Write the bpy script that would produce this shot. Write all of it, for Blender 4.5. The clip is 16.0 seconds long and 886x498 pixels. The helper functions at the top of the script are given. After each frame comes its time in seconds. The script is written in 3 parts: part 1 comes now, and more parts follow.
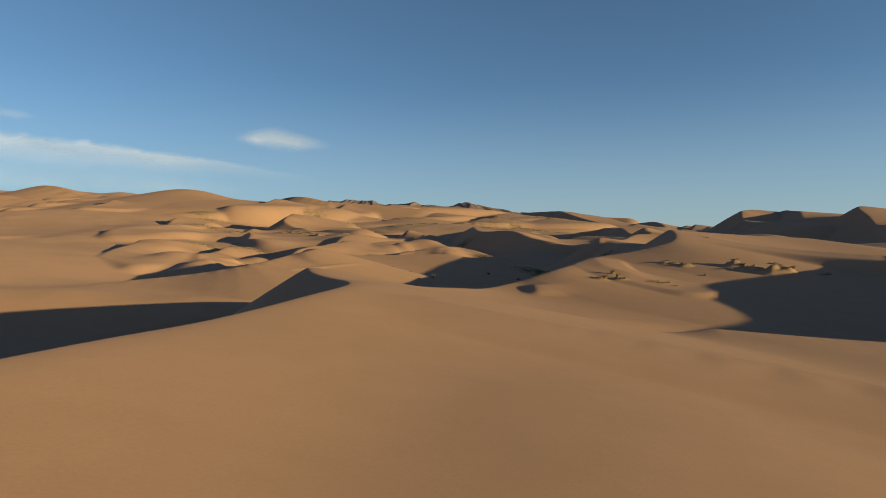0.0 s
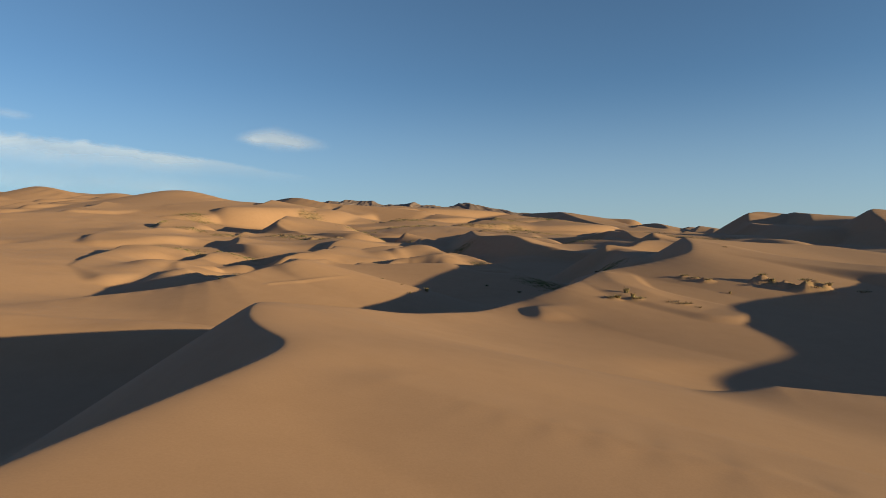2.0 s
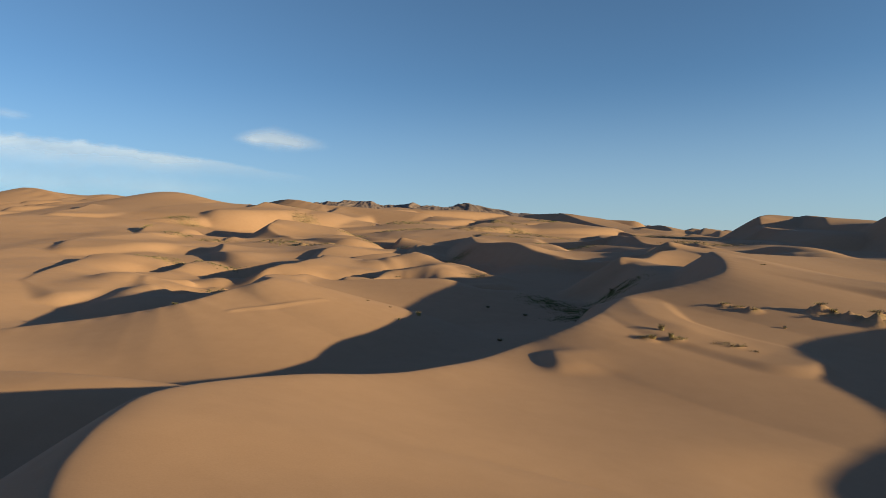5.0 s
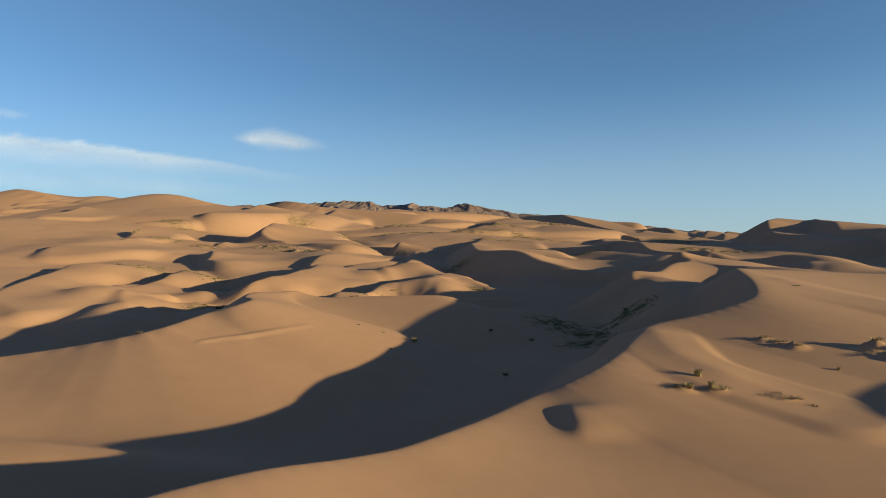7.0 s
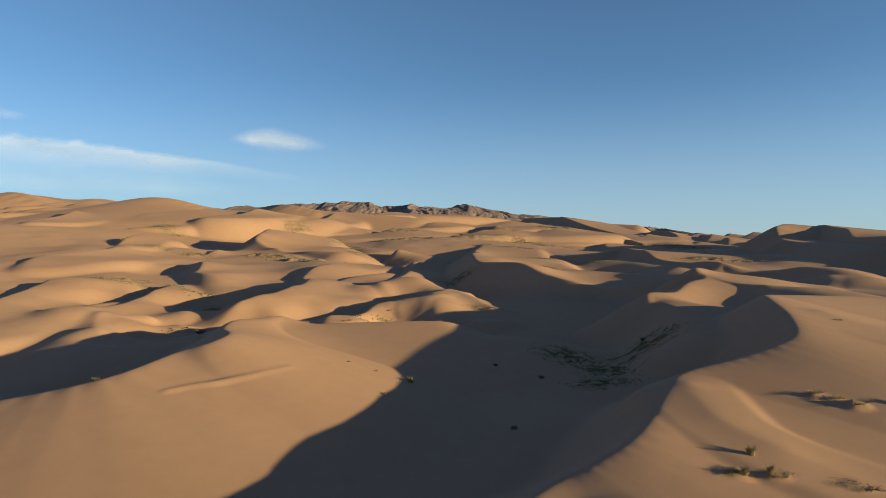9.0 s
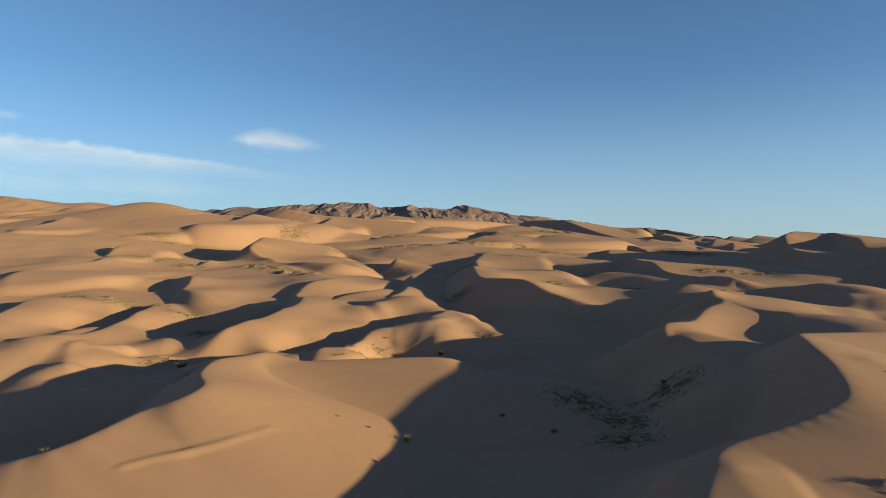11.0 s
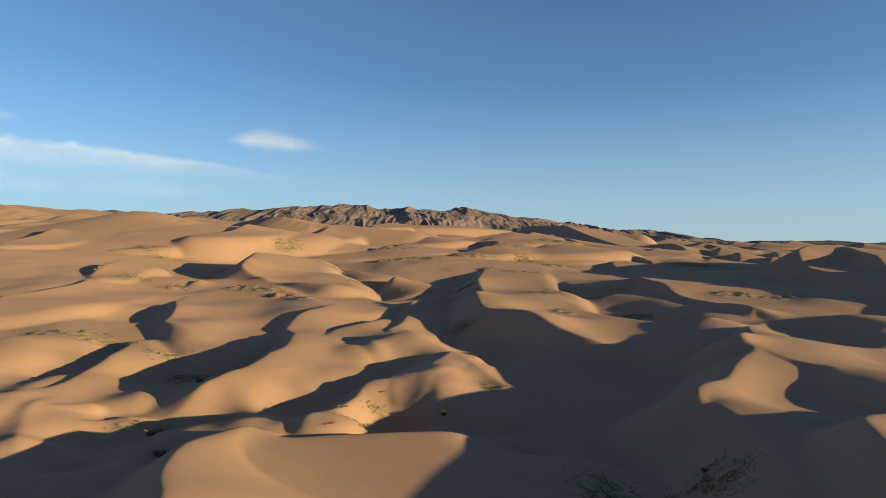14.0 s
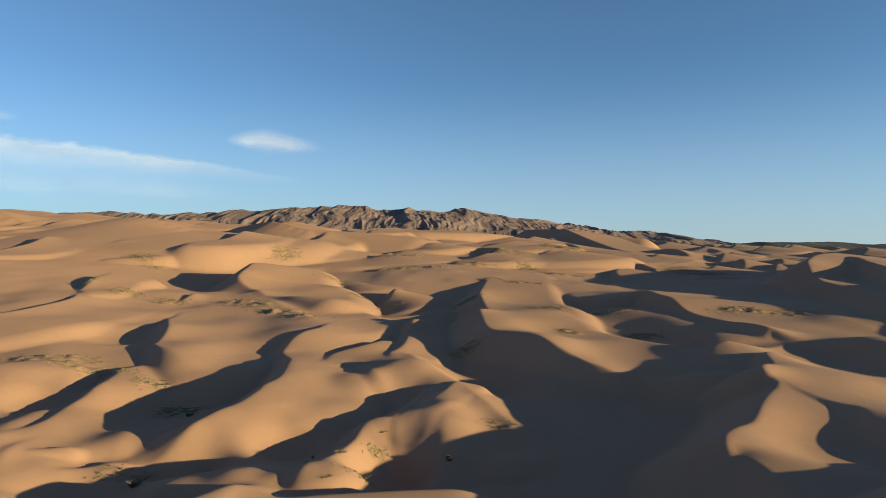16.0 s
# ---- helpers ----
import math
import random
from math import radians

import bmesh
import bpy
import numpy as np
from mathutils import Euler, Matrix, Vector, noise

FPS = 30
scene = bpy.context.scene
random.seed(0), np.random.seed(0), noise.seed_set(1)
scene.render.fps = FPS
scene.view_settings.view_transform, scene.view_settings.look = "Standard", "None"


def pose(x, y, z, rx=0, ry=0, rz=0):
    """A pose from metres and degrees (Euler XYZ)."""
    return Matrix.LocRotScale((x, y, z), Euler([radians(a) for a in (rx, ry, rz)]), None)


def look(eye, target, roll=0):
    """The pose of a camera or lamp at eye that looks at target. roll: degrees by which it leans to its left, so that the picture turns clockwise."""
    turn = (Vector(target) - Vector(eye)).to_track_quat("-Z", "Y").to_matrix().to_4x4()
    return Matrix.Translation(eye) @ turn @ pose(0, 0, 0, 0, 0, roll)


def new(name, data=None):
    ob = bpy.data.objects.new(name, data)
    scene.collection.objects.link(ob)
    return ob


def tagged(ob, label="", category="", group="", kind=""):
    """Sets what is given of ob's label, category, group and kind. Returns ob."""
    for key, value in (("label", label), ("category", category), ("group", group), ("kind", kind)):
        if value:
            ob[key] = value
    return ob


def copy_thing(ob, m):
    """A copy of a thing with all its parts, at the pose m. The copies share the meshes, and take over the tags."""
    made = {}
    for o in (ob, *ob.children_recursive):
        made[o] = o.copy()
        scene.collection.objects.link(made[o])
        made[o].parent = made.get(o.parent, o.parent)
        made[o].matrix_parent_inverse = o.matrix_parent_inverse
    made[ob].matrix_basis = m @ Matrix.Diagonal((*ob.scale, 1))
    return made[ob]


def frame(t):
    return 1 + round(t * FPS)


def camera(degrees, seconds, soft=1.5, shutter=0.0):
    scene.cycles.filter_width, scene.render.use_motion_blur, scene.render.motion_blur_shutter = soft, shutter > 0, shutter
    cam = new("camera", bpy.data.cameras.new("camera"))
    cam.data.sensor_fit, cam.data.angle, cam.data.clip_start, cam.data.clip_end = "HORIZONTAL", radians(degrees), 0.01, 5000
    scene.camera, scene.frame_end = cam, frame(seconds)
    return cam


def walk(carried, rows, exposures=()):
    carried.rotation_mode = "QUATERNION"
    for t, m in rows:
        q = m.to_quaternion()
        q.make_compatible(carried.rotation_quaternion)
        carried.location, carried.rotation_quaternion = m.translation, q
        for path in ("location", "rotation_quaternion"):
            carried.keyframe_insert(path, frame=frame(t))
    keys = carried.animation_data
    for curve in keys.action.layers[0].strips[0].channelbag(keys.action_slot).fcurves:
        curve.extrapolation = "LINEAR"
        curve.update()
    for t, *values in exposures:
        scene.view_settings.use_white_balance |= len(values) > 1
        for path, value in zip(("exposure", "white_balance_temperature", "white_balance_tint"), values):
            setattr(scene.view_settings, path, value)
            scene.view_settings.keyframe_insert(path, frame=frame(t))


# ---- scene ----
cam = camera(70, 16.0, soft=0.8)
# seconds, eye, target
FLIGHT = (
    (0, (0.00, 0.00, 10.00), (-0.00, 100.00, 9.05)),
    (1, (0.82, 7.23, 11.34), (0.82, 107.22, 10.39)),
    (2, (1.47, 14.31, 12.46), (1.47, 114.31, 11.51)),
    (3, (1.95, 21.27, 13.53), (1.97, 121.27, 12.57)),
    (4, (2.31, 28.12, 14.68), (2.34, 128.11, 13.71)),
    (5, (2.55, 34.86, 16.02), (2.61, 134.85, 15.05)),
    (6, (2.71, 41.50, 17.63), (2.80, 141.50, 16.65)),
    (7, (2.79, 48.05, 19.56), (2.91, 148.04, 18.57)),
    (8, (2.81, 54.50, 21.84), (2.97, 154.49, 20.85)),
    (9, (2.77, 60.84, 24.48), (2.98, 160.84, 23.47)),
    (10, (2.68, 67.07, 27.45), (2.94, 167.06, 26.43)),
    (11, (2.53, 73.14, 30.71), (2.84, 173.14, 29.68)),
    (12, (2.30, 79.05, 34.21), (2.68, 179.04, 33.16)),
    (13, (1.97, 84.74, 37.84), (2.43, 184.73, 36.78)),
    (14, (1.53, 90.17, 41.53), (2.06, 190.16, 40.45)),
    (15, (0.93, 95.28, 45.15), (1.54, 195.27, 44.06)),
    (16, (0.13, 100.00, 48.58), (0.82, 199.99, 47.46)),
)
walk(cam, [(t, look(eye, target)) for t, eye, target in FLIGHT],
     [(0, 0.78, 7000, 11), (1.5, 0.84, 6900, 11), (3.5, 0.94, 6700, 11), (7, 1.02, 6600, 11), (16, 1.08, 6500, 11)])

# ---- light ----
SUN_HEIGHT, SUN_SIDE = radians(7.4), radians(22.0)  # low in the east, a little behind the flight
to_sun = Vector((math.cos(SUN_HEIGHT) * math.cos(SUN_SIDE), -math.cos(SUN_HEIGHT) * math.sin(SUN_SIDE), math.sin(SUN_HEIGHT)))
world = bpy.data.worlds.new("world")
scene.world = world
world.use_nodes = True
sky = world.node_tree.nodes.new("ShaderNodeTexSky")
sky.sky_type = "NISHITA"
sky.sun_disc = False
sky.sun_elevation, sky.sun_rotation = SUN_HEIGHT, radians(90) + SUN_SIDE
sky.altitude, sky.air_density, sky.dust_density, sky.ozone_density = 3000, 1.0, 0.0, 3.9
pale = world.node_tree.nodes.new("ShaderNodeHueSaturation")
pale.inputs["Saturation"].default_value = 0.88
world.node_tree.links.new(sky.outputs[0], pale.inputs["Color"])
tint = world.node_tree.nodes.new("ShaderNodeMix")
tint.data_type, tint.blend_type = "RGBA", "MULTIPLY"
tint.inputs[0].default_value = 1.0
tint.inputs[7].default_value = (0.86, 1.03, 0.97, 1)
world.node_tree.links.new(pale.outputs[0], tint.inputs[6])
# dry haze that pales the whole horizon
height = world.node_tree.nodes.new("ShaderNodeSeparateXYZ")
world.node_tree.links.new(world.node_tree.nodes.new("ShaderNodeTexCoord").outputs["Generated"], height.inputs[0])
fade = world.node_tree.nodes.new("ShaderNodeMapRange")
fade.interpolation_type = "SMOOTHSTEP"
for key, value in (("From Min", -0.08), ("From Max", 0.26), ("To Min", 0.85), ("To Max", 0.0)):
    fade.inputs[key].default_value = value
world.node_tree.links.new(height.outputs["Z"], fade.inputs["Value"])
haze = world.node_tree.nodes.new("ShaderNodeMix")
haze.data_type = "RGBA"
haze.inputs[7].default_value = (2.25, 2.95, 3.5, 1)
world.node_tree.links.new(fade.outputs["Result"], haze.inputs[0])
world.node_tree.links.new(tint.outputs[2], haze.inputs[6])
world.node_tree.links.new(haze.outputs[2], world.node_tree.nodes["Background"].inputs["Color"])
world.node_tree.nodes["Background"].inputs["Strength"].default_value = 0.086
sun_data = bpy.data.lights.new("sun", "SUN")
sun_data.energy, sun_data.angle, sun_data.color = 4.25, radians(0.5), (1.0, 0.945, 0.52)
sun = new("sun", sun_data)
sun.matrix_world = look(to_sun * 100, (0, 0, 0))

# ---- materials ----
class Nodes:
    """A short hand for building a material's nodes."""

    def __init__(self, name):
        self.material = bpy.data.materials.new(name)
        self.material.use_nodes = True
        self.tree = self.material.node_tree
        self.shader = self.tree.nodes["Principled BSDF"]
        self.place = self.tree.nodes.new("ShaderNodeNewGeometry").outputs["Position"]

    def add(self, kind, **inputs):
        node = self.tree.nodes.new(kind)
        for key, value in inputs.items():
            self.put(node, key.replace("_", " "), value)
        return node

    def put(self, node, key, value):
        socket = node.inputs[key]
        if isinstance(value, bpy.types.NodeSocket):
            self.tree.links.new(value, socket)
        else:
            socket.default_value = value

    def noise(self, scale, detail=4.0, rough=0.55, stretch=None):
        where = self.place
        if stretch:
            mapping = self.add("ShaderNodeMapping", Vector=where)
            mapping.inputs["Scale"].default_value = stretch
            where = mapping.outputs[0]
        return self.add("ShaderNodeTexNoise", Vector=where, Scale=scale, Detail=detail, Roughness=rough).outputs["Fac"]

    def ramp(self, value, *stops):
        node = self.add("ShaderNodeValToRGB", Fac=value)
        ramp = node.color_ramp
        while len(ramp.elements) < len(stops):
            ramp.elements.new(0.5)
        for element, (at, colour) in zip(ramp.elements, stops):
            element.position, element.color = at, (*colour, 1) if len(colour) == 3 else colour
        return node.outputs["Color"]

    def mix(self, factor, a, b, how="MIX"):
        node = self.tree.nodes.new("ShaderNodeMix")
        node.data_type, node.blend_type = "RGBA", how
        for socket, value in ((node.inputs[0], factor), (node.inputs[6], a), (node.inputs[7], b)):
            if isinstance(value, bpy.types.NodeSocket):
                self.tree.links.new(value, socket)
            else:
                socket.default_value = value if isinstance(value, float) else (*value, 1)
        return node.outputs[2]

    def bump(self, height, strength, distance, normal=None):
        node = self.add("ShaderNodeBump", Height=height, Strength=strength, Distance=distance)
        if normal:
            self.put(node, "Normal", normal)
        return node.outputs["Normal"]

    def surface(self, **inputs):
        for key, value in inputs.items():
            self.put(self.shader, key.replace("_", " "), value)
        return self.material


def sand_material():
    n = Nodes("sand")
    broad = n.ramp(n.noise(0.018, 5), (0.3, (0.39, 0.204, 0.126)), (0.7, (0.435, 0.232, 0.146)))
    fine = n.ramp(n.noise(0.35, 6, 0.65), (0.3, (0.93, 0.92, 0.91)), (0.7, (1.0, 1.0, 1.0)))
    grain = n.ramp(n.noise(9.0, 3, 0.7), (0.3, (0.92, 0.92, 0.91)), (0.7, (1.0, 1.0, 1.0)))
    colour = n.mix(1.0, n.mix(1.0, broad, fine, "MULTIPLY"), grain, "MULTIPLY")
    litter = n.add("ShaderNodeAttribute")
    litter.attribute_name = "litter"
    brush = n.mix(n.noise(1.1, 4, 0.7), (0.13, 0.1, 0.045), (0.3, 0.19, 0.1))
    held = n.add("ShaderNodeMath")
    held.operation = "MULTIPLY"
    n.put(held, 0, litter.outputs["Fac"])
    n.put(held, 1, n.ramp(n.noise(0.5, 5, 0.7), (0.42, (0, 0, 0)), (0.62, (0.85, 0.85, 0.85))))
    colour = n.mix(held.outputs[0], colour, brush)
    ripple = n.noise(2.2, 3, 0.6, (1.0, 0.45, 1.0))
    normal = n.bump(n.noise(0.12, 3, 0.5), 0.12, 0.3, n.bump(ripple, 0.12, 0.03))
    return n.surface(Base_Color=colour, Roughness=0.95, Diffuse_Roughness=0.15, Specular_IOR_Level=0.15, Normal=normal)


SAND = sand_material()


def rock_material():
    n = Nodes("mountain_rock")
    colour = n.ramp(n.noise(0.009, 6, 0.6), (0.3, (0.18, 0.112, 0.098)), (0.55, (0.235, 0.15, 0.128)), (0.75, (0.29, 0.188, 0.157)))
    normal = n.bump(n.noise(0.06, 6, 0.6), 0.5, 5.0)
    return n.surface(Base_Color=colour, Roughness=0.95, Specular_IOR_Level=0.1, Normal=normal)


ROCK = rock_material()


def gravel_material():
    n = Nodes("dark_gravel")
    colour = n.ramp(n.noise(0.01, 6, 0.6), (0.35, (0.075, 0.066, 0.06)), (0.7, (0.14, 0.115, 0.095)))
    return n.surface(Base_Color=colour, Roughness=0.95, Specular_IOR_Level=0.1)


GRAVEL = gravel_material()


def plant_material(name, dark, light, scale=3.0):
    n = Nodes(name)
    tint = n.add("ShaderNodeObjectInfo").outputs["Random"]
    blade = n.tree.nodes["Geometry"].outputs["Random Per Island"] if "Geometry" in n.tree.nodes else n.noise(scale)
    colour = n.mix(blade, dark, light)
    grey = n.mix(tint, (0.85, 0.85, 0.85), (1.1, 1.05, 0.95))
    return n.surface(Base_Color=n.mix(1.0, colour, grey, "MULTIPLY"), Roughness=0.8, Specular_IOR_Level=0.2)


STRAW = plant_material("dry_straw", (0.26, 0.185, 0.09), (0.44, 0.33, 0.18))
OLIVE = plant_material("olive_leaf", (0.075, 0.08, 0.03), (0.20, 0.19, 0.075))
SAGE = plant_material("sage_leaf", (0.1, 0.085, 0.042), (0.23, 0.185, 0.1))
WOOD = plant_material("dead_wood", (0.10, 0.065, 0.04), (0.24, 0.17, 0.11))
RUST = plant_material("rust_leaf", (0.10, 0.045, 0.025), (0.22, 0.11, 0.05))


def cloud_material():
    n = Nodes("thin_cloud")
    body = n.add("ShaderNodeAttribute")
    body.attribute_name = "body"
    wisps = n.ramp(n.noise(0.005, 8, 0.65, (0.3, 1.0, 1.6)), (0.25, (0.75, 0.75, 0.75)), (0.75, (1, 1, 1)))
    alpha = n.add("ShaderNodeMath")
    alpha.operation = "MULTIPLY"
    n.put(alpha, 0, body.outputs["Fac"])
    n.put(alpha, 1, wisps)
    return n.surface(Base_Color=(0.8, 0.8, 0.98, 1), Roughness=1.0, Specular_IOR_Level=0.0, Alpha=alpha.outputs[0])


CLOUD = cloud_material()


# ---- the shape of the land ----
LEVEL = 13.5
# x, y, reach and height of the broad swells under the dunes
NEAR_SWELLS = [
    (0, 140, 40, -4.9), (0, 60, 70, -5.2), (60, 90, 45, -5.7), (-60, 60, 60, -8.8), (-60, 180, 60, -10.7), (40, 200, 60, -6.8),
    (110, 140, 70, -3.1), (0, -300, 350, -23.7),
]
MIDDLE_SWELLS = [
    (-190, 285, 75, 0.2), (-95, 285, 75, -6.5), (0, 285, 75, -5), (95, 285, 75, -3.5), (190, 285, 75, -1.3), (-150, 370, 80, 2),
    (-50, 370, 80, -0.8), (50, 370, 80, 0.1), (150, 370, 80, -1.2), (250, 370, 80, -2.8), (-330, 460, 85, 11.8), (-220, 460, 85, 4.3),
    (-110, 460, 85, 1.8), (0, 460, 85, -6.8), (110, 460, 85, -0.2), (220, 460, 85, 3), (330, 460, 85, 7),
]
FAR_SWELLS = [
    (-375, 560, 100, 8), (-250, 560, 100, 8.1), (-125, 560, 100, -1.6), (0, 560, 100, 9.5), (125, 560, 100, -0.6), (250, 560, 100, 2.8),
    (375, 560, 100, 7.8), (-450, 680, 125, 4.6), (-300, 680, 125, 21.2), (-150, 680, 125, 1.7), (0, 680, 125, 5.5), (150, 680, 125, -1.8),
    (300, 680, 125, -0.4), (450, 680, 125, 7.7), (-475, 830, 160, 20.5), (-285, 830, 160, 14.7), (-95, 830, 160, 9.6), (95, 830, 160, 13.5),
    (285, 830, 160, 0.8), (475, 830, 160, -2.1), (665, 830, 160, 3.5), (1000, 700, 400, 5.7),
]
RIM_SWELLS = [
    (-620, 1050, 260, 27.5), (-300, 1080, 240, 13), (0, 1080, 240, 21.9), (300, 1080, 240, 6.1), (640, 1000, 300, 8), (-900, 1000, 400, 48.4),
    (0, 1600, 450, 38.4), (600, 1600, 450, 17.5), (-600, 1600, 450, 66.3),
]
# Each dune: the crest from its far end to its near end (the slip face falls to the right of that way),
# the slope of the windward back, the slope of the slip face, the roundness of the back in metres,
# the softness of the foot, and how far the back runs out.
REPOSE = 0.62
DUNES = []


def dune(crest, back=0.18, face=REPOSE, bend=1.5, blend=1.2, span=60):
    DUNES.append((crest, back, face, bend, blend, span))


dune([(116, 204, 11.6), (98, 202, 12.4), (84, 197, 13.1), (76, 193.5, 13.5), (69, 190, 13.8), (65.5, 182, 13.8), (62, 169, 12.4), (58, 159, 10.8), (54, 155, 9.8), (45, 151, 8.0), (36, 147, 6.8),
      (31, 139, 5.9), (23.5, 126, 5.0), (18, 121, 3.8), (13, 118, 2.6), (7, 111, 2.0), (0.5, 100, 2.8), (-4, 95, 3.5),
      (-9, 89, 4.8), (-13.5, 81, 6.0), (-15, 73, 7.0), (-14.0, 66.3, 7.4), (-13.1, 62.3, 7.35), (-12.2, 59.4, 7.25), (-10.8, 56.4, 7.1), (-9.2, 53.5, 7.0), (-7.7, 50.8, 6.95), (-7.1, 48.2, 6.9), (-7.3, 45, 6.85),
      (-8.2, 40.5, 6.75), (-10, 34, 6.45), (-11, 28, 6.45), (-11.8, 20, 6.76), (-13, 8, 7.04), (-17, -12, 7.0), (-24, -50, 5.5)], 0.17, span=55)
dune([(34, 141, 6.5), (33.4, 137, 6.0), (33, 131, 5.4), (34, 126.8, 4.8), (36.2, 123.1, 4.2), (38.6, 120.4, 3.25), (41, 118, 2.5), (44, 115, 1.6)], 0.14, 0.14, 1.2, 1.5, 5)
dune([(70, 172, 11.6), (74, 165, 10), (85, 155, 8.5), (100, 140, 7)], 0.16, 0.1, 3, 2, 9)
dune([(54, 19, -2.5), (40, 25.2, 0.4), (26, 31.3, 2.05), (12.2, 37.3, 4.05), (4, 40.4, 5.15), (-1, 43.4, 5.55)], 0.12, 0.2, 2.0, 1.5, 6)
dune([(90, 62, -2), (60, 62, -0.6), (43, 62, 0.3), (34, 61.5, 1.0), (27, 62.5, 1.5)], 0.06, 0.3, 2, 1, 20)
dune([(9, 208, 6.4), (-7, 207, 6.3), (-18, 206, 6.1), (-26, 205, 6.0), (-30, 206, 6.5), (-34.6, 207, 7.5), (-38.8, 203, 7.8), (-41, 194, 8.1),
      (-39, 182, 8.1), (-34.6, 172, 8.5), (-35.5, 166, 8.0), (-40, 163, 6.8), (-46, 152, 4.9), (-60, 147, 2.6), (-80, 140, 0.8)], 0.21)
dune([(5, 282, 8.7), (-1, 266, 7.7), (-7, 256, 6.9), (-10, 247, 6.2)], 0.15, 0.6, 1, 0.8, 7)
dune([(-3, 277, 8.2), (-8, 265, 7.4), (-11, 252, 6.7)], 0.15, 0.6, 1, 0.8, 5)
dune([(3, 268, 7.0), (1, 250, 5.8), (1, 236, 4.4)], 0.22, 0.1, 2, 1.5, 9)
dune([(-9, 318, 10.8), (-4, 300, 9.6), (5, 284, 8.3), (13, 262, 6.9), (17.5, 251, 6.2)], 0.35, 0.1, 1, 1, 18)
dune([(-8, 250, 6.3), (-17, 250, 7.5), (-18, 240, 6.7), (-21, 231, 5.2), (-25, 225, 3.6)], 0.2, 0.62, 1, 0.8, 10)
dune([(295, 430, 32.2), (262, 400, 32.5), (248, 370, 26), (239, 350, 20)], 0.13, span=90)
dune([(-21.6, 161.6, 4.95), (-25.7, 156.8, 4.78), (-30, 153.7, 4.38), (-33.5, 151.6, 4.14), (-36, 149.3, 3.95)], 0.3, 0.75, 0.1, 0.05, 0.8)
dune([(-39.4, 259.8, 7.5), (-42.3, 256.6, 6.9), (-45.1, 253.4, 6.4), (-47.1, 250.7, 6.1)], 0.3, 0.7, 0.3, 0.1, 1.2)
dune([(-79.1, 236.2, 4.8), (-81.2, 235.5, 4.7), (-84.1, 233.9, 4.3)], 0.2, 0.6, 0.5, 0.2, 2)
dune([(-126.49, 530, 35.1), (-122.81, 500, 33.1), (-123.22, 492, 30.1), (-119.08, 482, 27.3), (-110, 470, 25.8), (-102.38, 462, 25.2), (-96.063, 452, 23.1)], 0.10, span=45)
dune([(-102.38, 462, 25.2), (-92.917, 445, 21.6), (-81.072, 425, 17.5), (-69.168, 405, 15.2), (-56.726, 378, 14.8)], 0.10, 0.12, 2, 2, 35)
dune([(-121.41, 400, 15.4), (-119.77, 388, 15.4), (-120.31, 383, 15.4), (-113.26, 365, 15.2), (-106.73, 350, 14.4), (-103.65, 340, 12.9), (-103.26, 333, 11), (-102.11, 327, 10.5)], 0.07, span=45)
dune([(-42.009, 400, 12.6), (-45.546, 372, 13.1), (-47.057, 352, 13), (-51.156, 345, 12.7), (-54.484, 335, 12.2), (-54.879, 325, 12), (-53.878, 320, 11.1), (-49.245, 308, 10.5), (-47.7, 303, 9.71), (-45.911, 290, 9.67), (-45.194, 280, 9.71), (-47.211, 272, 9.87), (-47.139, 266, 9.44), (-48.596, 258, 8.94), (-51.8, 250, 8.08), (-54.193, 245, 7.16), (-56.316, 240, 7.03), (-59.866, 236, 6.36), (-64.052, 234, 5.62), (-69.214, 233, 5.27), (-71.195, 232, 4.92)], 0.16, span=32)
dune([(-100, 300, 7.65), (-96.964, 285, 7.66), (-95.765, 266, 5.46), (-94.974, 258, 4.85), (-93.823, 250, 4.75), (-96.284, 243, 4.2), (-98.126, 236, 3.21), (-101.01, 228, 2.44)], 0.14, span=30)
dune([(-89.823, 238, 3.68), (-87.05, 226, 4.94), (-80.732, 214, 5.9), (-74.864, 205, 6.17), (-70.056, 200, 5.2), (-66, 196, 3.5)], 0.1, 0.3, 1.5, 1.2, 18)
dune([(44.039, 600, 24.7), (36.49, 560, 22.8), (28.658, 505, 20.8), (24.647, 470, 19.4), (24.009, 435, 17.9), (24.432, 400, 17.2)], 0.06, span=40)
dune([(18.255, 375, 18.6), (17.756, 355, 16.8), (18.882, 338, 15.5), (24.233, 332, 15.1), (30.045, 327, 15), (34.564, 322, 14.8), (38.192, 313, 13.6), (41.03, 307, 12.1), (43.857, 302, 10.7), (47.196, 296, 9.65), (51.405, 291, 9.05), (54.754, 287, 8.52)], 0.02, span=42)
dune([(91.26, 462, 16.2), (102.29, 460, 17.3), (112.77, 462, 19.5), (118.74, 460, 21), (119.32, 445, 20), (119.8, 431, 18.2), (118.83, 415, 15.6), (118.06, 400, 13.9), (119.71, 385, 12.9), (123.23, 372, 12.8), (125.47, 358, 12.9), (128.46, 345, 13)], 0.05, span=55)
dune([(134.32, 335, 11.8), (118.89, 326, 12.6), (106.76, 318, 12.8), (99.667, 318, 13.4)], 0.12, 0.4, 1.5, 1.2, 30)
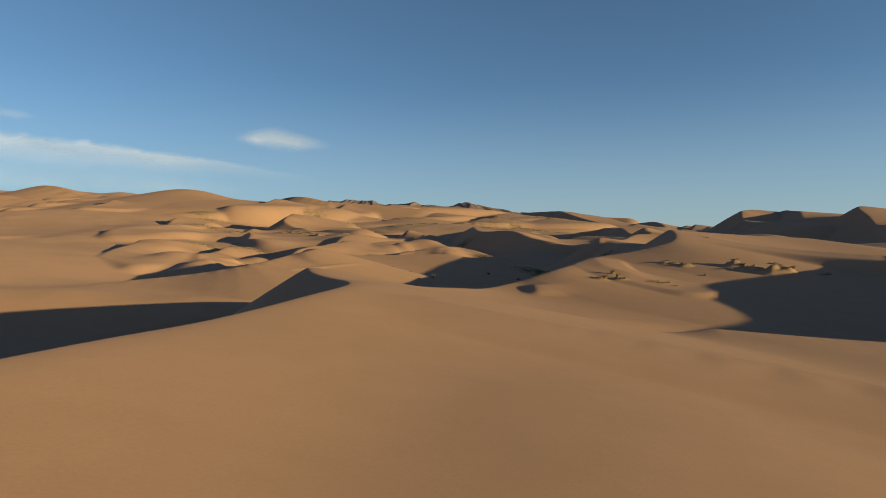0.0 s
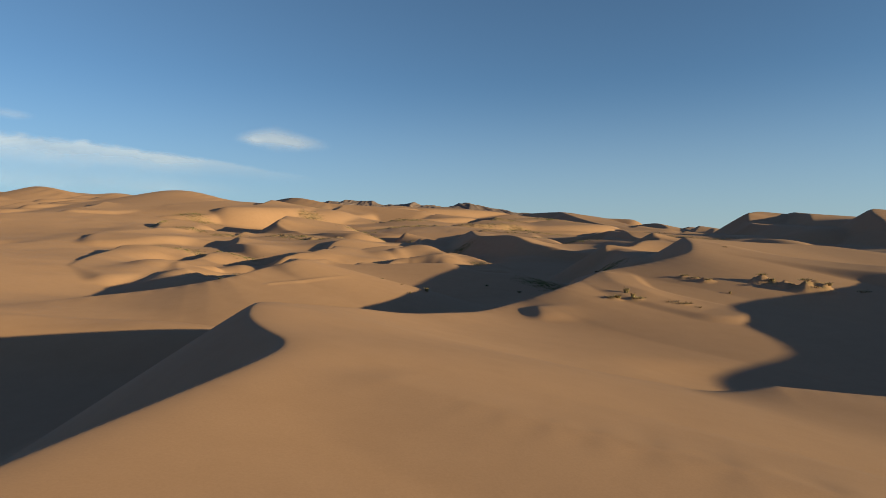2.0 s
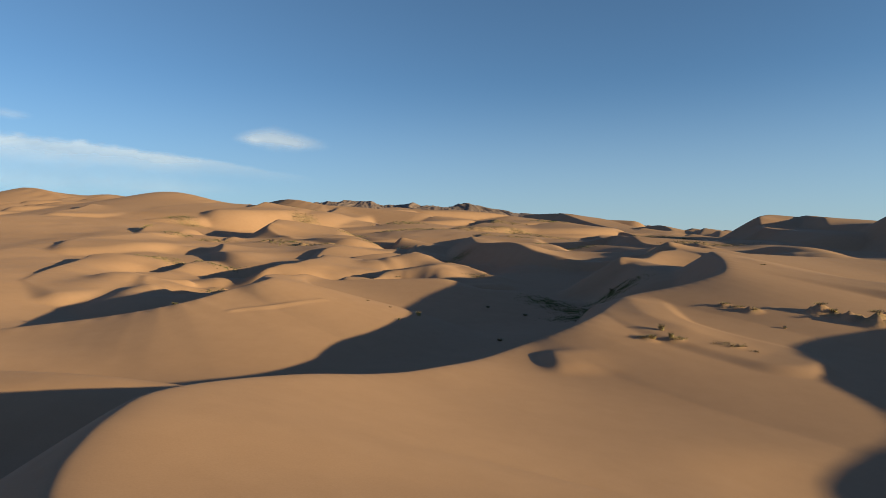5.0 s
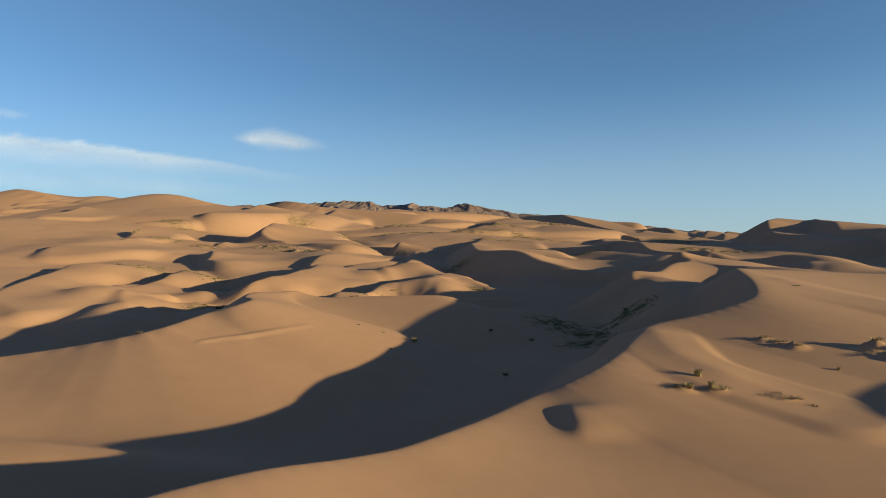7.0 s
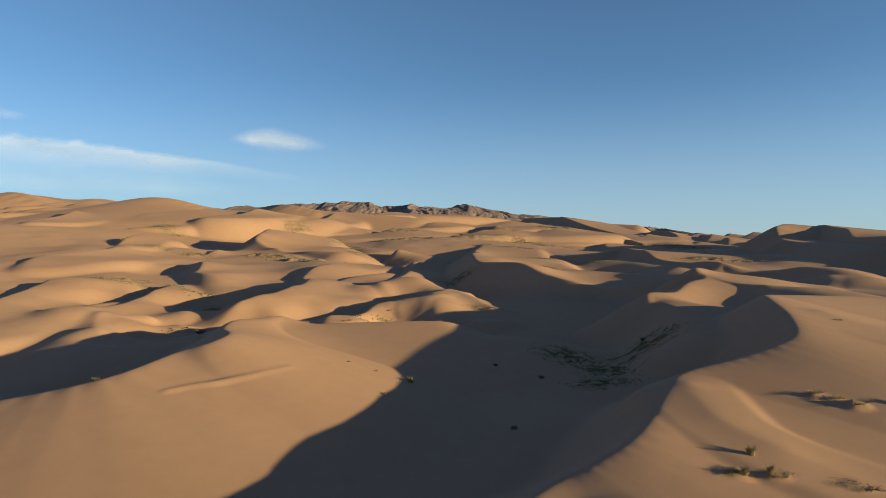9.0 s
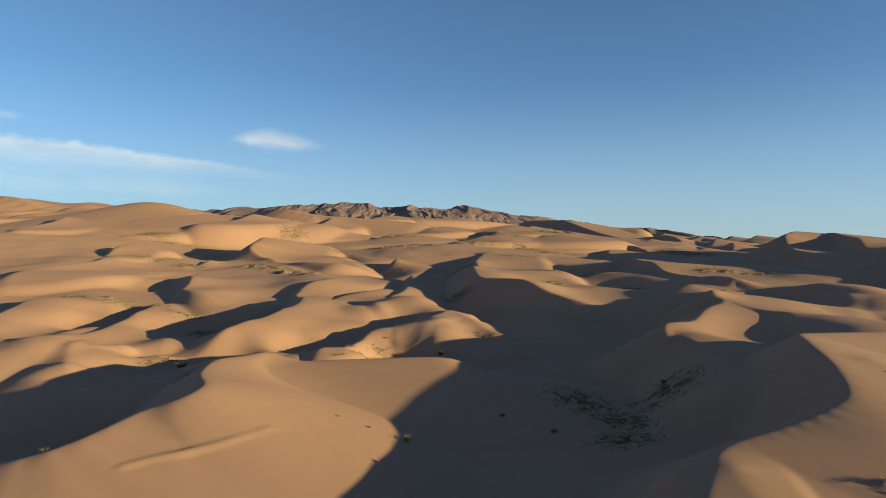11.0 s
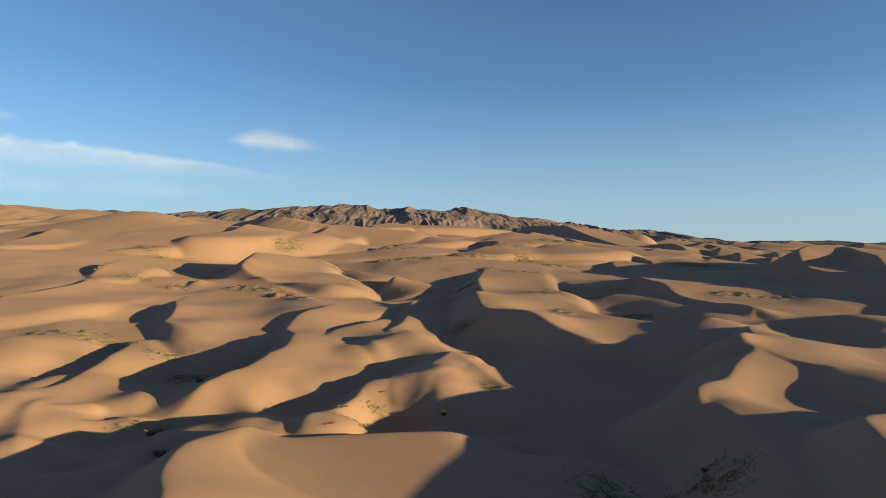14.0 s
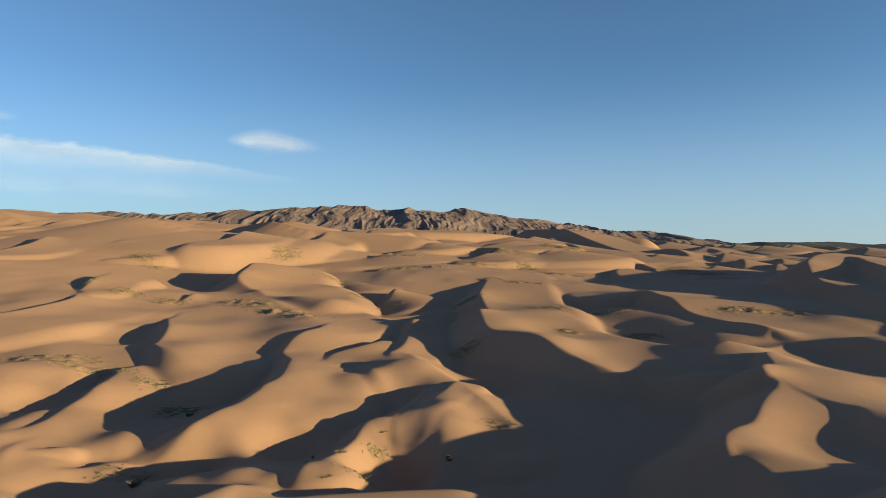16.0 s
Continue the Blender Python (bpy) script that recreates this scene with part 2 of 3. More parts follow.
dune([(118.92, 318, 11.2), (107.3, 303, 12.6), (101.45, 295, 12.9), (97.718, 285, 12.8), (92.368, 274, 13.3), (83.598, 262, 14.6), (84.361, 256, 13.6), (77.709, 247, 13), (71.78, 239, 12.4), (66.068, 231, 11.7), (60.134, 226, 11.3), (55.622, 221, 11.3), (53.903, 218, 11.2), (53.512, 216, 10.4), (53.98, 214, 9.49)], 0.10, span=35)
dune([(86.123, 258, 13.2), (87.43, 247, 12.7), (89.428, 241, 12.6), (92.27, 236, 12.6), (89.978, 231, 11.8), (88.943, 226, 11.3), (89.136, 221, 10.7), (90.33, 217, 10.4)], 0.08, span=25)
dune([(-184.71, 700, 59), (-187.12, 660, 51.9), (-202.38, 640, 49.1)], 0.12, span=40)
dune([(-125.17, 810, 58.6), (-130.2, 770, 51.1), (-141.69, 740, 46.7), (-151.24, 720, 46.1)], 0.12, span=40)
dune([(-46.262, 880, 58), (-60.52, 840, 50.6), (-88.668, 825, 51.1), (-113.19, 815, 54.9)], 0.12, span=40)
dune([(-60.616, 725, 35.4), (-73.343, 700, 31.4), (-91.841, 680, 27.6), (-108.27, 670, 26.3)], 0.10, span=40)
dune([(-26.996, 485, 19.8), (-29.591, 478, 16.8), (-36.701, 470, 14), (-44.63, 466, 12.6), (-53.662, 464, 12.1)], 0.12, span=30)
dune([(1.3673, 440, 11), (-10.023, 428, 10.7), (-24.373, 420, 10.3), (-33.288, 408, 10.1), (-41.315, 395, 6.86)], 0.15, span=22)
dune([(7.8874, 1100, 62.1), (46.031, 1050, 58.6), (62.338, 1000, 53.8), (53.446, 900, 44.7), (48.832, 790, 36.4), (59.315, 760, 31.3), (79.505, 730, 26.8)], 0.10, span=60)
dune([(184.84, 710, 22.8), (169.25, 690, 23.5), (154.01, 650, 22.8), (143.05, 600, 19.2), (121.43, 565, 16.7), (94.231, 540, 16.5)], 0.08, span=45)
dune([(338.38, 640, 39.4), (283.67, 570, 39.4), (246.41, 520, 37.9), (238.2, 505, 33.7), (231.75, 490, 28.7), (219.85, 462, 26.1)], 0.12, span=70)
dune([(-22.09, 340, 11.1), (-27.929, 330, 10.9), (-35.294, 323, 10), (-37.52, 318, 9.31)], 0.14, span=14)
dune([(-11.475, 374, 13.2), (-11.938, 358, 11.8), (-12.687, 334, 11.4), (-16.707, 322, 10.3)], 0.18, span=14)
dune([(-334.52, 640, 53.5), (-322.61, 600, 47.4), (-321.95, 560, 42.1)], 0.10, span=40)
dune([(-184.51, 425, 19.9), (-176.39, 405, 20.2), (-177.25, 378, 18.4), (-183.79, 360, 17.6)], 0.08, span=40)
dune([(59.902, 1000, 59.4), (34.828, 980, 64.6), (-27.871, 960, 64.9), (-66.557, 960, 68), (-87.067, 900, 62.7)], 0.10, span=40)
dune([(222.53, 860, 32.3), (200.02, 840, 35.9), (167.22, 800, 30.6), (135.93, 770, 29.3)], 0.1, span=50)
dune([(142.62, 960, 47.9), (122.76, 930, 42.5), (89.536, 900, 35.3)], 0.1, span=50)
dune([(-215.47, 655, 48.8), (-225.21, 625, 43.8), (-236.31, 610, 40.5), (-242.5, 598, 35.2)], 0.08, span=35)
dune([(-198.82, 485, 29.7), (-195.96, 462, 27.2), (-192.74, 450, 24.9), (-190.54, 438, 21.2)], 0.12, span=22)
dune([(-134.97, 450, 20.1), (-135.67, 432, 17.9), (-138.86, 415, 15.2), (-141.8, 398, 13.4)], 0.10, span=22)
dune([(286.77, 910, 30.8), (249.48, 880, 29.2), (215.65, 860, 35.7)], 0.10, span=40)
dune([(219.35, 725, 21.2), (198.21, 700, 19.9), (178.89, 690, 23.5)], 0.10, span=40)
dune([(226.09, 1250, 73.2), (220.86, 1150, 65), (230.11, 1050, 50.9), (235.8, 960, 40.9), (242.73, 900, 36)], 0.10, span=70)
dune([(443.59, 1150, 40.4), (425.68, 1000, 29.4), (420.48, 880, 25.6)], 0.10, span=70)
dune([(-52.478, 530, 21), (-69.663, 540, 22.1), (-81.739, 520, 19.3), (-91.692, 505, 18.3)], 0.10, span=30)
dune([(-137, 285, 10.2), (-131, 265, 9.4), (-125, 239, 7.5), (-116, 214, 5.2)], 0.1, span=25)
dune([(-187, 318, 13.9), (-191.7, 302.7, 12.9), (-198, 288, 10.8)], 0.1, span=22)
dune([(300, 560, 38), (278, 505, 38), (264, 470, 34), (254, 448, 28)], 0.14, span=70)
dune([(-600, 900, 86), (-526, 850, 87), (-440, 800, 64)], 0.12, 0.3, 3, 3, 120)
dune([(-387, 800, 66), (-335, 760, 73), (-289, 740, 72), (-239, 720, 60)], 0.14, 0.2, 3, 3, 120)
dune([(-253, 900, 67), (-196, 850, 72.2), (-147, 820, 63)], 0.12, 0.4, 4, 3, 120)
dune([(167, 1300, 72), (228, 1200, 70), (274, 1150, 58)], 0.12)
dune([(130, 150, 12), (112, 125, 9), (106, 113, 9), (104, 95, 9.8), (103, 86, 8.8), (104, 70, 6.9), (104, 52, 8.4), (108, 30, 9), (115, 0, 8)], 0.14)


BANKS = [(16.5, 111.0, 0.65, 3.6)]  # x, y, height, half length of small wind-cut banks, steep to the west


DIPS = [  # x, y, half length, half width, height of broad soft rises and hollows
    (-66, 218, 14, 8, -1.5), (-112, 268, 12, 12, -1.0),
    (7, 14, 7, 13, 0.4), (-98, 135, 16, 22, -1.0), (-204, 298, 12, 20, -2.8), (-124, 347, 13, 12, -2.6),
    (-50, 104, 36, 9, 3.6), (33, 77, 11, 8, -0.8),
    (52, 222, 14, 13, 0.6), (78, 222, 14, 13, -2.7), (104, 222, 14, 13, 1.5),
]
DIPS_WEST = [
    (-82, 204, 10, 8, -0.6), (-68, 204, 10, 8, -3.6), (-54, 204, 10, 8, -0.7), (-96, 218, 10, 8, 0.9), (-82, 218, 10, 8, -1.4), (-68, 218, 10, 8, -2.9), (-54, 218, 10, 8, -0.5),
    (-96, 232, 10, 8, 2.3), (-68, 232, 10, 8, -3), (-54, 232, 10, 8, -5.7), (-110, 246, 10, 8, -0.9), (-96, 246, 10, 8, 1.3), (-68, 246, 10, 8, 1.7), (-54, 246, 10, 8, 1),
    (-110, 260, 10, 8, -1.5), (-96, 260, 10, 8, 1), (-82, 260, 10, 8, 0.7), (-124, 274, 10, 8, 0.6), (-96, 274, 10, 8, 0.9), (-54, 274, 10, 8, -0.5), (-110, 288, 10, 8, -0.8),
    (-82, 288, 10, 8, 0.7), (-68, 288, 10, 8, -1.3), (-54, 288, 10, 8, -0.6),
]
DIPS_HOLLOW = [
    (-46, 208, 8, 8, -1.5), (14, 208, 8, 8, -2.1), (-46, 219, 8, 8, 0.9),
    (-34, 219, 8, 8, 2), (-22, 219, 8, 8, 2.7), (-46, 230, 8, 8, -1.1), (-34, 230, 8, 8, -0.7), (-10, 230, 8, 8, -6.2), (2, 230, 8, 8, -2.3), (14, 230, 8, 8, -1.1),
    (-46, 241, 8, 8, -1.2), (-34, 241, 8, 8, -3.9), (-22, 241, 8, 8, -0.9), (-10, 241, 8, 8, -2.5), (14, 241, 8, 8, -1.6), (-34, 252, 8, 8, -1.2), (-22, 252, 8, 8, -1.9),
    (-10, 252, 8, 8, 0.7), (2, 252, 8, 8, 1.6), (14, 252, 8, 8, -1.1), (-22, 263, 8, 8, 0.5), (-10, 263, 8, 8, -1.1), (2, 263, 8, 8, 0.9), (-10, 274, 8, 8, -1.8),
    (-22, 285, 8, 8, 1.4), (-10, 285, 8, 8, -1.3), (-10, 296, 8, 8, 1), (14, 296, 8, 8, -0.7),
]
DIPS_BEYOND = [
    (65, 246, 14, 13, 1), (117, 246, 14, 13, -0.8), (-104, 270, 14, 13, 0.5),
    (-78, 270, 14, 13, -2), (-52, 270, 14, 13, 0.5), (78, 270, 14, 13, 2.6), (104, 270, 14, 13, 1.4), (130, 270, 14, 13, 0.7), (-126, 294, 15, 14, 2.5), (-98, 294, 15, 14, 0.7),
    (-70, 294, 15, 14, -2.3), (-42, 294, 15, 14, 1.6), (-14, 294, 15, 14, 1.9), (14, 294, 15, 14, -1.3), (42, 294, 15, 14, 1.6), (70, 294, 15, 14, -0.6), (98, 294, 15, 14, 1.2),
    (126, 294, 15, 14, -2.1), (154, 294, 15, 14, 3.2), (-108, 272, 9, 8, -2.8),
]
DIPS_MIDDLE = [
    (-160, 320, 18, 16, -0.9), (-128, 320, 18, 16, 1.2), (-96, 320, 18, 16, 1.7), (-64, 320, 18, 16, -1.9), (0, 320, 18, 16, -1.3), (32, 320, 18, 16, 1.4), (64, 320, 18, 16, -1.4),
    (96, 320, 18, 16, 1.1), (128, 320, 18, 16, -3), (160, 320, 18, 16, 3.2), (-187, 350, 19, 17, 0.9), (-153, 350, 19, 17, 1.1), (-119, 350, 19, 17, 1.3), (-51, 350, 19, 17, 1.7),
    (17, 350, 19, 17, 1.1), (51, 350, 19, 17, -2.4), (85, 350, 19, 17, -1.9), (119, 350, 19, 17, 3), (187, 350, 19, 17, -0.6), (221, 350, 19, 17, 0.7),
]
DIPS_FAR = [
    (-190, 382, 22, 20, 2.1), (-114, 382, 22, 20, -1.1), (-76, 382, 22, 20, 0.7), (0, 382, 22, 20, 2.4), (38, 382, 22, 20, -0.6), (76, 382, 22, 20, -1.8), (114, 382, 22, 20, 2),
    (152, 382, 22, 20, 1.4), (190, 382, 22, 20, 3), (-189, 418, 25, 22, 2.3), (-147, 418, 25, 22, -1.7), (-63, 418, 25, 22, -0.9), (21, 418, 25, 22, -2.1), (105, 418, 25, 22, 2.9),
    (147, 418, 25, 22, 2.5), (189, 418, 25, 22, 3.1), (273, 418, 25, 22, 0.9), (-200, 458, 29, 26, 1.1), (-150, 458, 29, 26, 1.1), (-100, 458, 29, 26, -4.6), (-50, 458, 29, 26, -4.6),
    (0, 458, 29, 26, 1.7), (50, 458, 29, 26, -2.6), (-150, 505, 34, 31, -1.5), (-90, 505, 34, 31, -2.9), (-30, 505, 34, 31, 0.6), (210, 505, 34, 31, 0.6), (270, 505, 34, 31, -2.5),
]


# Ground held by scrub: x, y, half length, half width, height of the hummocks.
PATCHES = [
    (-126, 310, 14, 6, 1.0), (-112, 301, 9, 5, 0.9), (-101, 298, 6, 4, 0.7), (-85, 289, 6, 4, 0.7), (-65, 229, 5, 3, 0.5), (-106, 434, 9, 7, 1.3), (-94, 424, 9, 8, 1.2), (-78, 408, 11, 8, 1.2), (-62, 388, 9, 6, 0.9),
    (-226, 578, 12, 10, 1.2), (-208, 563, 12, 9, 1.0), (-196, 455, 5, 9, 1.0), (-168, 440, 9, 6, 0.8), (-142, 432, 10, 6, 0.9), (-130, 640, 12, 16, 1.4), (-68, 532, 12, 6, 0.9),
    (-38, 602, 18, 9, 1.2), (-14, 612, 16, 9, 1.2), (-40, 690, 22, 12, 1.2), (38, 543, 10, 8, 1.2), (58, 533, 12, 6, 1.0), (73, 656, 22, 10, 1.2), (104, 630, 18, 9, 1.2), (32, 645, 20, 10, 1.2),
    (222, 686, 26, 10, 1.2), (240, 668, 22, 9, 1.1), (232, 614, 20, 8, 1.0), (147, 404, 14, 6, 0.9), (165, 398, 12, 6, 0.8), (67, 745, 26, 14, 1.2), (148, 830, 34, 16, 1.3), (-160, 735, 22, 14, 1.2),
    (-28, 464, 8, 5, 0.7), (53, 353, 5, 5, 0.7), (-45, 476, 10, 5, 0.6),
]
NEAR_PATCHES = [(15, 251, 4, 3, 0.5), (-13.5, 239, 2.5, 2, 0.35), (-15, 221.5, 3.5, 2, 0.4)]
# Steep hummocks heaped round old roots: x, y, half length, half width, height.
HUMMOCKS = [(68.2, 128.2, 3.4, 1.7, 2.0), (65.0, 131.0, 1.6, 1.0, 1.2), (61.2, 133.4, 1.7, 1.1, 1.5), (62.8, 132.0, 1.2, 0.9, 0.8),
            (48.6, 138.3, 1.2, 0.6, 0.5), (50.2, 137.2, 0.9, 0.6, 0.5), (51.8, 135.3, 1.3, 0.8, 0.8), (30.0, 118.2, 1.3, 0.6, 0.35), (32.8, 117.9, 1.2, 0.6, 0.35), (40.0, 117.0, 1.3, 0.6, 0.3)]
GREEN_PATCHES = [(28.5, 190, 5, 6, 0.2), (31, 172, 5, 3, 0.2), (34, 181, 5, 4.5, 0.2), (44, 189, 6, 5, 0.2), (-71, 275, 6, 5, 0.3), (55, 414, 9, 8, 0.4), (86, 418, 10, 7, 0.4), (86, 366, 9, 6, 0.4), (10, 332, 6, 4, 0.3), (17, 458, 8, 6, 0.4)]
ALL_PATCHES = PATCHES + NEAR_PATCHES + GREEN_PATCHES


def patch_mask(x, y):
    m = np.zeros(x.shape)
    for cx, cy, a, b, h in ALL_PATCHES:
        d = ((x - cx) / a) ** 2 + ((y - cy) / b) ** 2
        m = np.maximum(m, np.clip(1.35 - d, 0, 1))
    for cx, cy, a, b, h in HUMMOCKS:
        m = np.maximum(m, np.clip(1.5 - ((x - cx) / a) ** 2 - ((y - cy) / b) ** 2, 0, 1))
    return m


def swells(x, y):
    z = np.full(x.shape, LEVEL)
    for cx, cy, reach, height in NEAR_SWELLS + MIDDLE_SWELLS + FAR_SWELLS + RIM_SWELLS:
        z += height * np.exp(-((x - cx) ** 2 + (y - cy) ** 2) / reach**2)
    return z


def lattice(x, y, seed):
    """Smooth value noise between -1 and 1."""
    ix, iy = np.floor(x).astype(np.int64), np.floor(y).astype(np.int64)
    fx, fy = x - ix, y - iy
    fx, fy = fx * fx * fx * (fx * (fx * 6 - 15) + 10), fy * fy * fy * (fy * (fy * 6 - 15) + 10)

    def value(a, b):
        n = (a * 374761393 + b * 668265263 + seed * 974634777) & 0xFFFFFFFF
        n = ((n ^ (n >> 13)) * 1274126177) & 0xFFFFFFFF
        return ((n ^ (n >> 16)) & 0xFFFF) / 32767.5 - 1

    top = value(ix, iy) * (1 - fx) + value(ix + 1, iy) * fx
    low = value(ix, iy + 1) * (1 - fx) + value(ix + 1, iy + 1) * fx
    return top * (1 - fy) + low * fy


def spline(points, steps=4):
    p = np.array(points, float)
    p = np.vstack([2 * p[0] - p[1], p, 2 * p[-1] - p[-2]])
    out = []
    for i in range(1, len(p) - 2):
        for s in np.arange(steps) / steps:
            a, b, c, d = p[i - 1], p[i], p[i + 1], p[i + 2]
            out.append(0.5 * (2 * b + (c - a) * s + (2 * a - 5 * b + 4 * c - d) * s**2 + (3 * b - a - 3 * c + d) * s**3))
    out.append(p[-2])
    return np.array(out)


def wild_dunes():
    """The unnamed dunes of the far field."""
    rng = random.Random(7)
    made = []
    for _ in range(330):
        y = 700 + 1400 * rng.random() ** 1.5
        x = (rng.random() * 1.7 - 0.85) * y * 0.95
        size = (0.6 + 0.9 * rng.random()) * (y / 700) ** 0.5
        turn = rng.gauss(0.45, 0.35)
        ux, uy = -math.sin(turn), -math.cos(turn)
        length, hook = 34 * size, rng.gauss(0.25, 0.2) * 34 * size
        top = 5.5 * size * (0.6 + 0.8 * rng.random())
        crest = []
        for s in (-1, -0.5, 0, 0.5, 1):
            px, py = x + ux * length * s - uy * hook * (1 - s * s), y + uy * length * s + ux * hook * (1 - s * s)
            ground = float(swells(np.array([px]), np.array([py]))[0])
            crest.append((px, py, ground + top * (1 - 0.8 * abs(s) ** 1.5)))
        made.append((crest, 0.09 + 0.08 * rng.random(), REPOSE, 2, 1.5, 40 * size))
    return made


SHAPES = [(spline(crest), *rest) for crest, *rest in DUNES + wild_dunes()]


def land(x, y):
    """Height of the sand at x, y (flat arrays)."""
    z = swells(x, y)
    z += 0.5 * lattice(x / 31, y / 37, 3) + 0.25 * lattice(x / 13, y / 15, 5) + np.clip((y - 400) / 400, 0, 1) * 1.2 * lattice(x / 55, y / 60, 8)
    for line, back, face, bend, blend, span in SHAPES:
        reach = 1.9 * span
        x0, y0, x1, y1 = line[:, 0].min() - reach, line[:, 1].min() - reach, line[:, 0].max() + reach, line[:, 1].max() + reach
        pick = np.flatnonzero((x > x0) & (x < x1) & (y > y0) & (y < y1))
        if not len(pick):
            continue
        px, py = x[pick], y[pick]
        best, side, top, total = np.full(len(pick), 1e12), np.zeros(len(pick)), np.zeros(len(pick)), np.zeros(len(pick))
        for (ax, ay, az), (bx, by, bz) in zip(line[:-1], line[1:]):
            dx, dy = bx - ax, by - ay
            long2 = dx * dx + dy * dy
            s = np.clip(((px - ax) * dx + (py - ay) * dy) / long2, 0, 1)
            far = (px - ax - s * dx) ** 2 + (py - ay - s * dy) ** 2
            best = np.minimum(best, far)
            weight = math.sqrt(long2) / (far + 0.01) ** 2
            total += weight
            side += weight * (dx * (py - ay) - dy * (px - ax)) / math.sqrt(long2)
            top += weight * (az + s * (bz - az))
        d = np.sqrt(best)
        lee = np.clip(0.5 - 0.9 * side / total / (d + 1e-6), 0, 1)
        lee = lee * lee * (3 - 2 * lee)
        form = top / total - lee * face * (np.sqrt(d * d + 0.16) - 0.4) - (1 - lee) * back * (np.sqrt(d * d + bend * bend) - bend)
        form -= np.clip(d - span, 0, None) ** 2 / span
        here = z[pick]
        h = np.clip(1 - np.abs(form - here) / blend, 0, 1)
        z[pick] = np.maximum(form, here) + 0.25 * blend * h * h
    for cx, cy, a, b, height in DIPS + DIPS_WEST + DIPS_HOLLOW + DIPS_BEYOND + DIPS_MIDDLE + DIPS_FAR:
        z += height * np.exp(-(((x - cx) / a) ** 2 + ((y - cy) / b) ** 2) ** 1.5)
    for cx, cy, a, b, height in ALL_PATCHES:
        inside = np.clip(1.3 - ((x - cx) / a) ** 2 - ((y - cy) / b) ** 2, 0, 1)
        along, across = x * 0.94 + y * 0.34, y * 0.94 - x * 0.34
        lumps = 0.75 * lattice(along / 4.2, across / 2.0, 41) + 0.45 * lattice(along / 1.9, across / 0.9, 43)
        z += height * inside * np.clip(1.3 * lumps + 0.1, 0, 1.2)
    for cx, cy, a, b, height in HUMMOCKS:
        near = np.flatnonzero((np.abs(x - cx) < 2 * a) & (np.abs(y - cy) < 2 * b))
        hx, hy = x[near], y[near]
        rough = 0.75 + 0.35 * lattice(hx / 0.9, hy / 0.7, 45) + 0.25 * lattice(hx / 0.4, hy / 0.35, 46)
        z[near] += height * np.exp(-(((hx - cx) / a) ** 2 + ((hy - cy) / b) ** 2) ** 2) * rough
    for cx, cy, height, half in BANKS:
        u = (x - cx) / np.where(x < cx, 1.7, 4.5)
        z += height * np.exp(-u * u - ((y - cy) / half) ** 4)
    return z


# ---- ground ----
def mesh_grid(name, x, y, z, material, close=False):
    """A sheet of quads from two-dimensional arrays."""
    rows, cols = x.shape
    mesh = bpy.data.meshes.new(name)
    mesh.vertices.add(rows * cols)
    mesh.vertices.foreach_set("co", np.stack([x, y, z], -1).astype(np.float32).ravel())
    index = np.arange(rows * cols).reshape(rows, cols)
    if close:
        index = np.concatenate([index, index[:, :1]], 1)
    quads = np.stack([index[:-1, :-1], index[1:, :-1], index[1:, 1:], index[:-1, 1:]], -1).reshape(-1, 4)[:, ::-1]
    mesh.loops.add(quads.size)
    mesh.loops.foreach_set("vertex_index", quads.astype(np.int32).ravel())
    mesh.polygons.add(len(quads))
    mesh.polygons.foreach_set("loop_start", np.arange(0, quads.size, 4, dtype=np.int32))
    mesh.polygons.foreach_set("use_smooth", np.ones(len(quads), bool))
    mesh.update(calc_edges=True)
    mesh.materials.append(material)
    return new(name, mesh)


APEX = -40.0  # the sheet is fan-shaped round a point behind the flight, finest where the flight looks


def steps(*stretches):
    out = [np.arange(a, b - 1e-9, s) for a, b, s in stretches]
    return np.concatenate(out)


bearings = steps((-180, -64, 4.0), (-64, -39, 0.8), (-39, 39, 0.16), (39, 75, 0.5), (75, 180, 4.0))
ranges = np.concatenate([np.geomspace(1.5, 45, 26)[:-1], 45 * 1.0027 ** np.arange(1330), np.geomspace(1640, 5600, 60)])
turn, far = np.meshgrid(np.radians(bearings), ranges)
gx, gy = far * np.sin(turn), APEX + far * np.cos(turn)
gz = land(gx.ravel(), gy.ravel()).reshape(gx.shape)
ground = mesh_grid("ground", gx, gy, gz, SAND, close=True)
litter = ground.data.attributes.new("litter", "FLOAT", "POINT")
litter.data.foreach_set("value", patch_mask(gx.ravel(), gy.ravel()).astype(np.float32))
tagged(ground, "rippled golden desert sand in wind-blown dunes", "sand", kind="structure")


# ---- mountains ----
def ridged(x, y, seed, octaves=4, gain=0.45):
    total, size = np.zeros(x.shape), 1.0
    for octave in range(octaves):
        total += size * (1 - np.sqrt(lattice(x, y, seed + octave) ** 2 + 0.004) * 2)
        x, y, size = x * 2.03 + 3.7, y * 1.8 + 1.3, size * gain
    return total


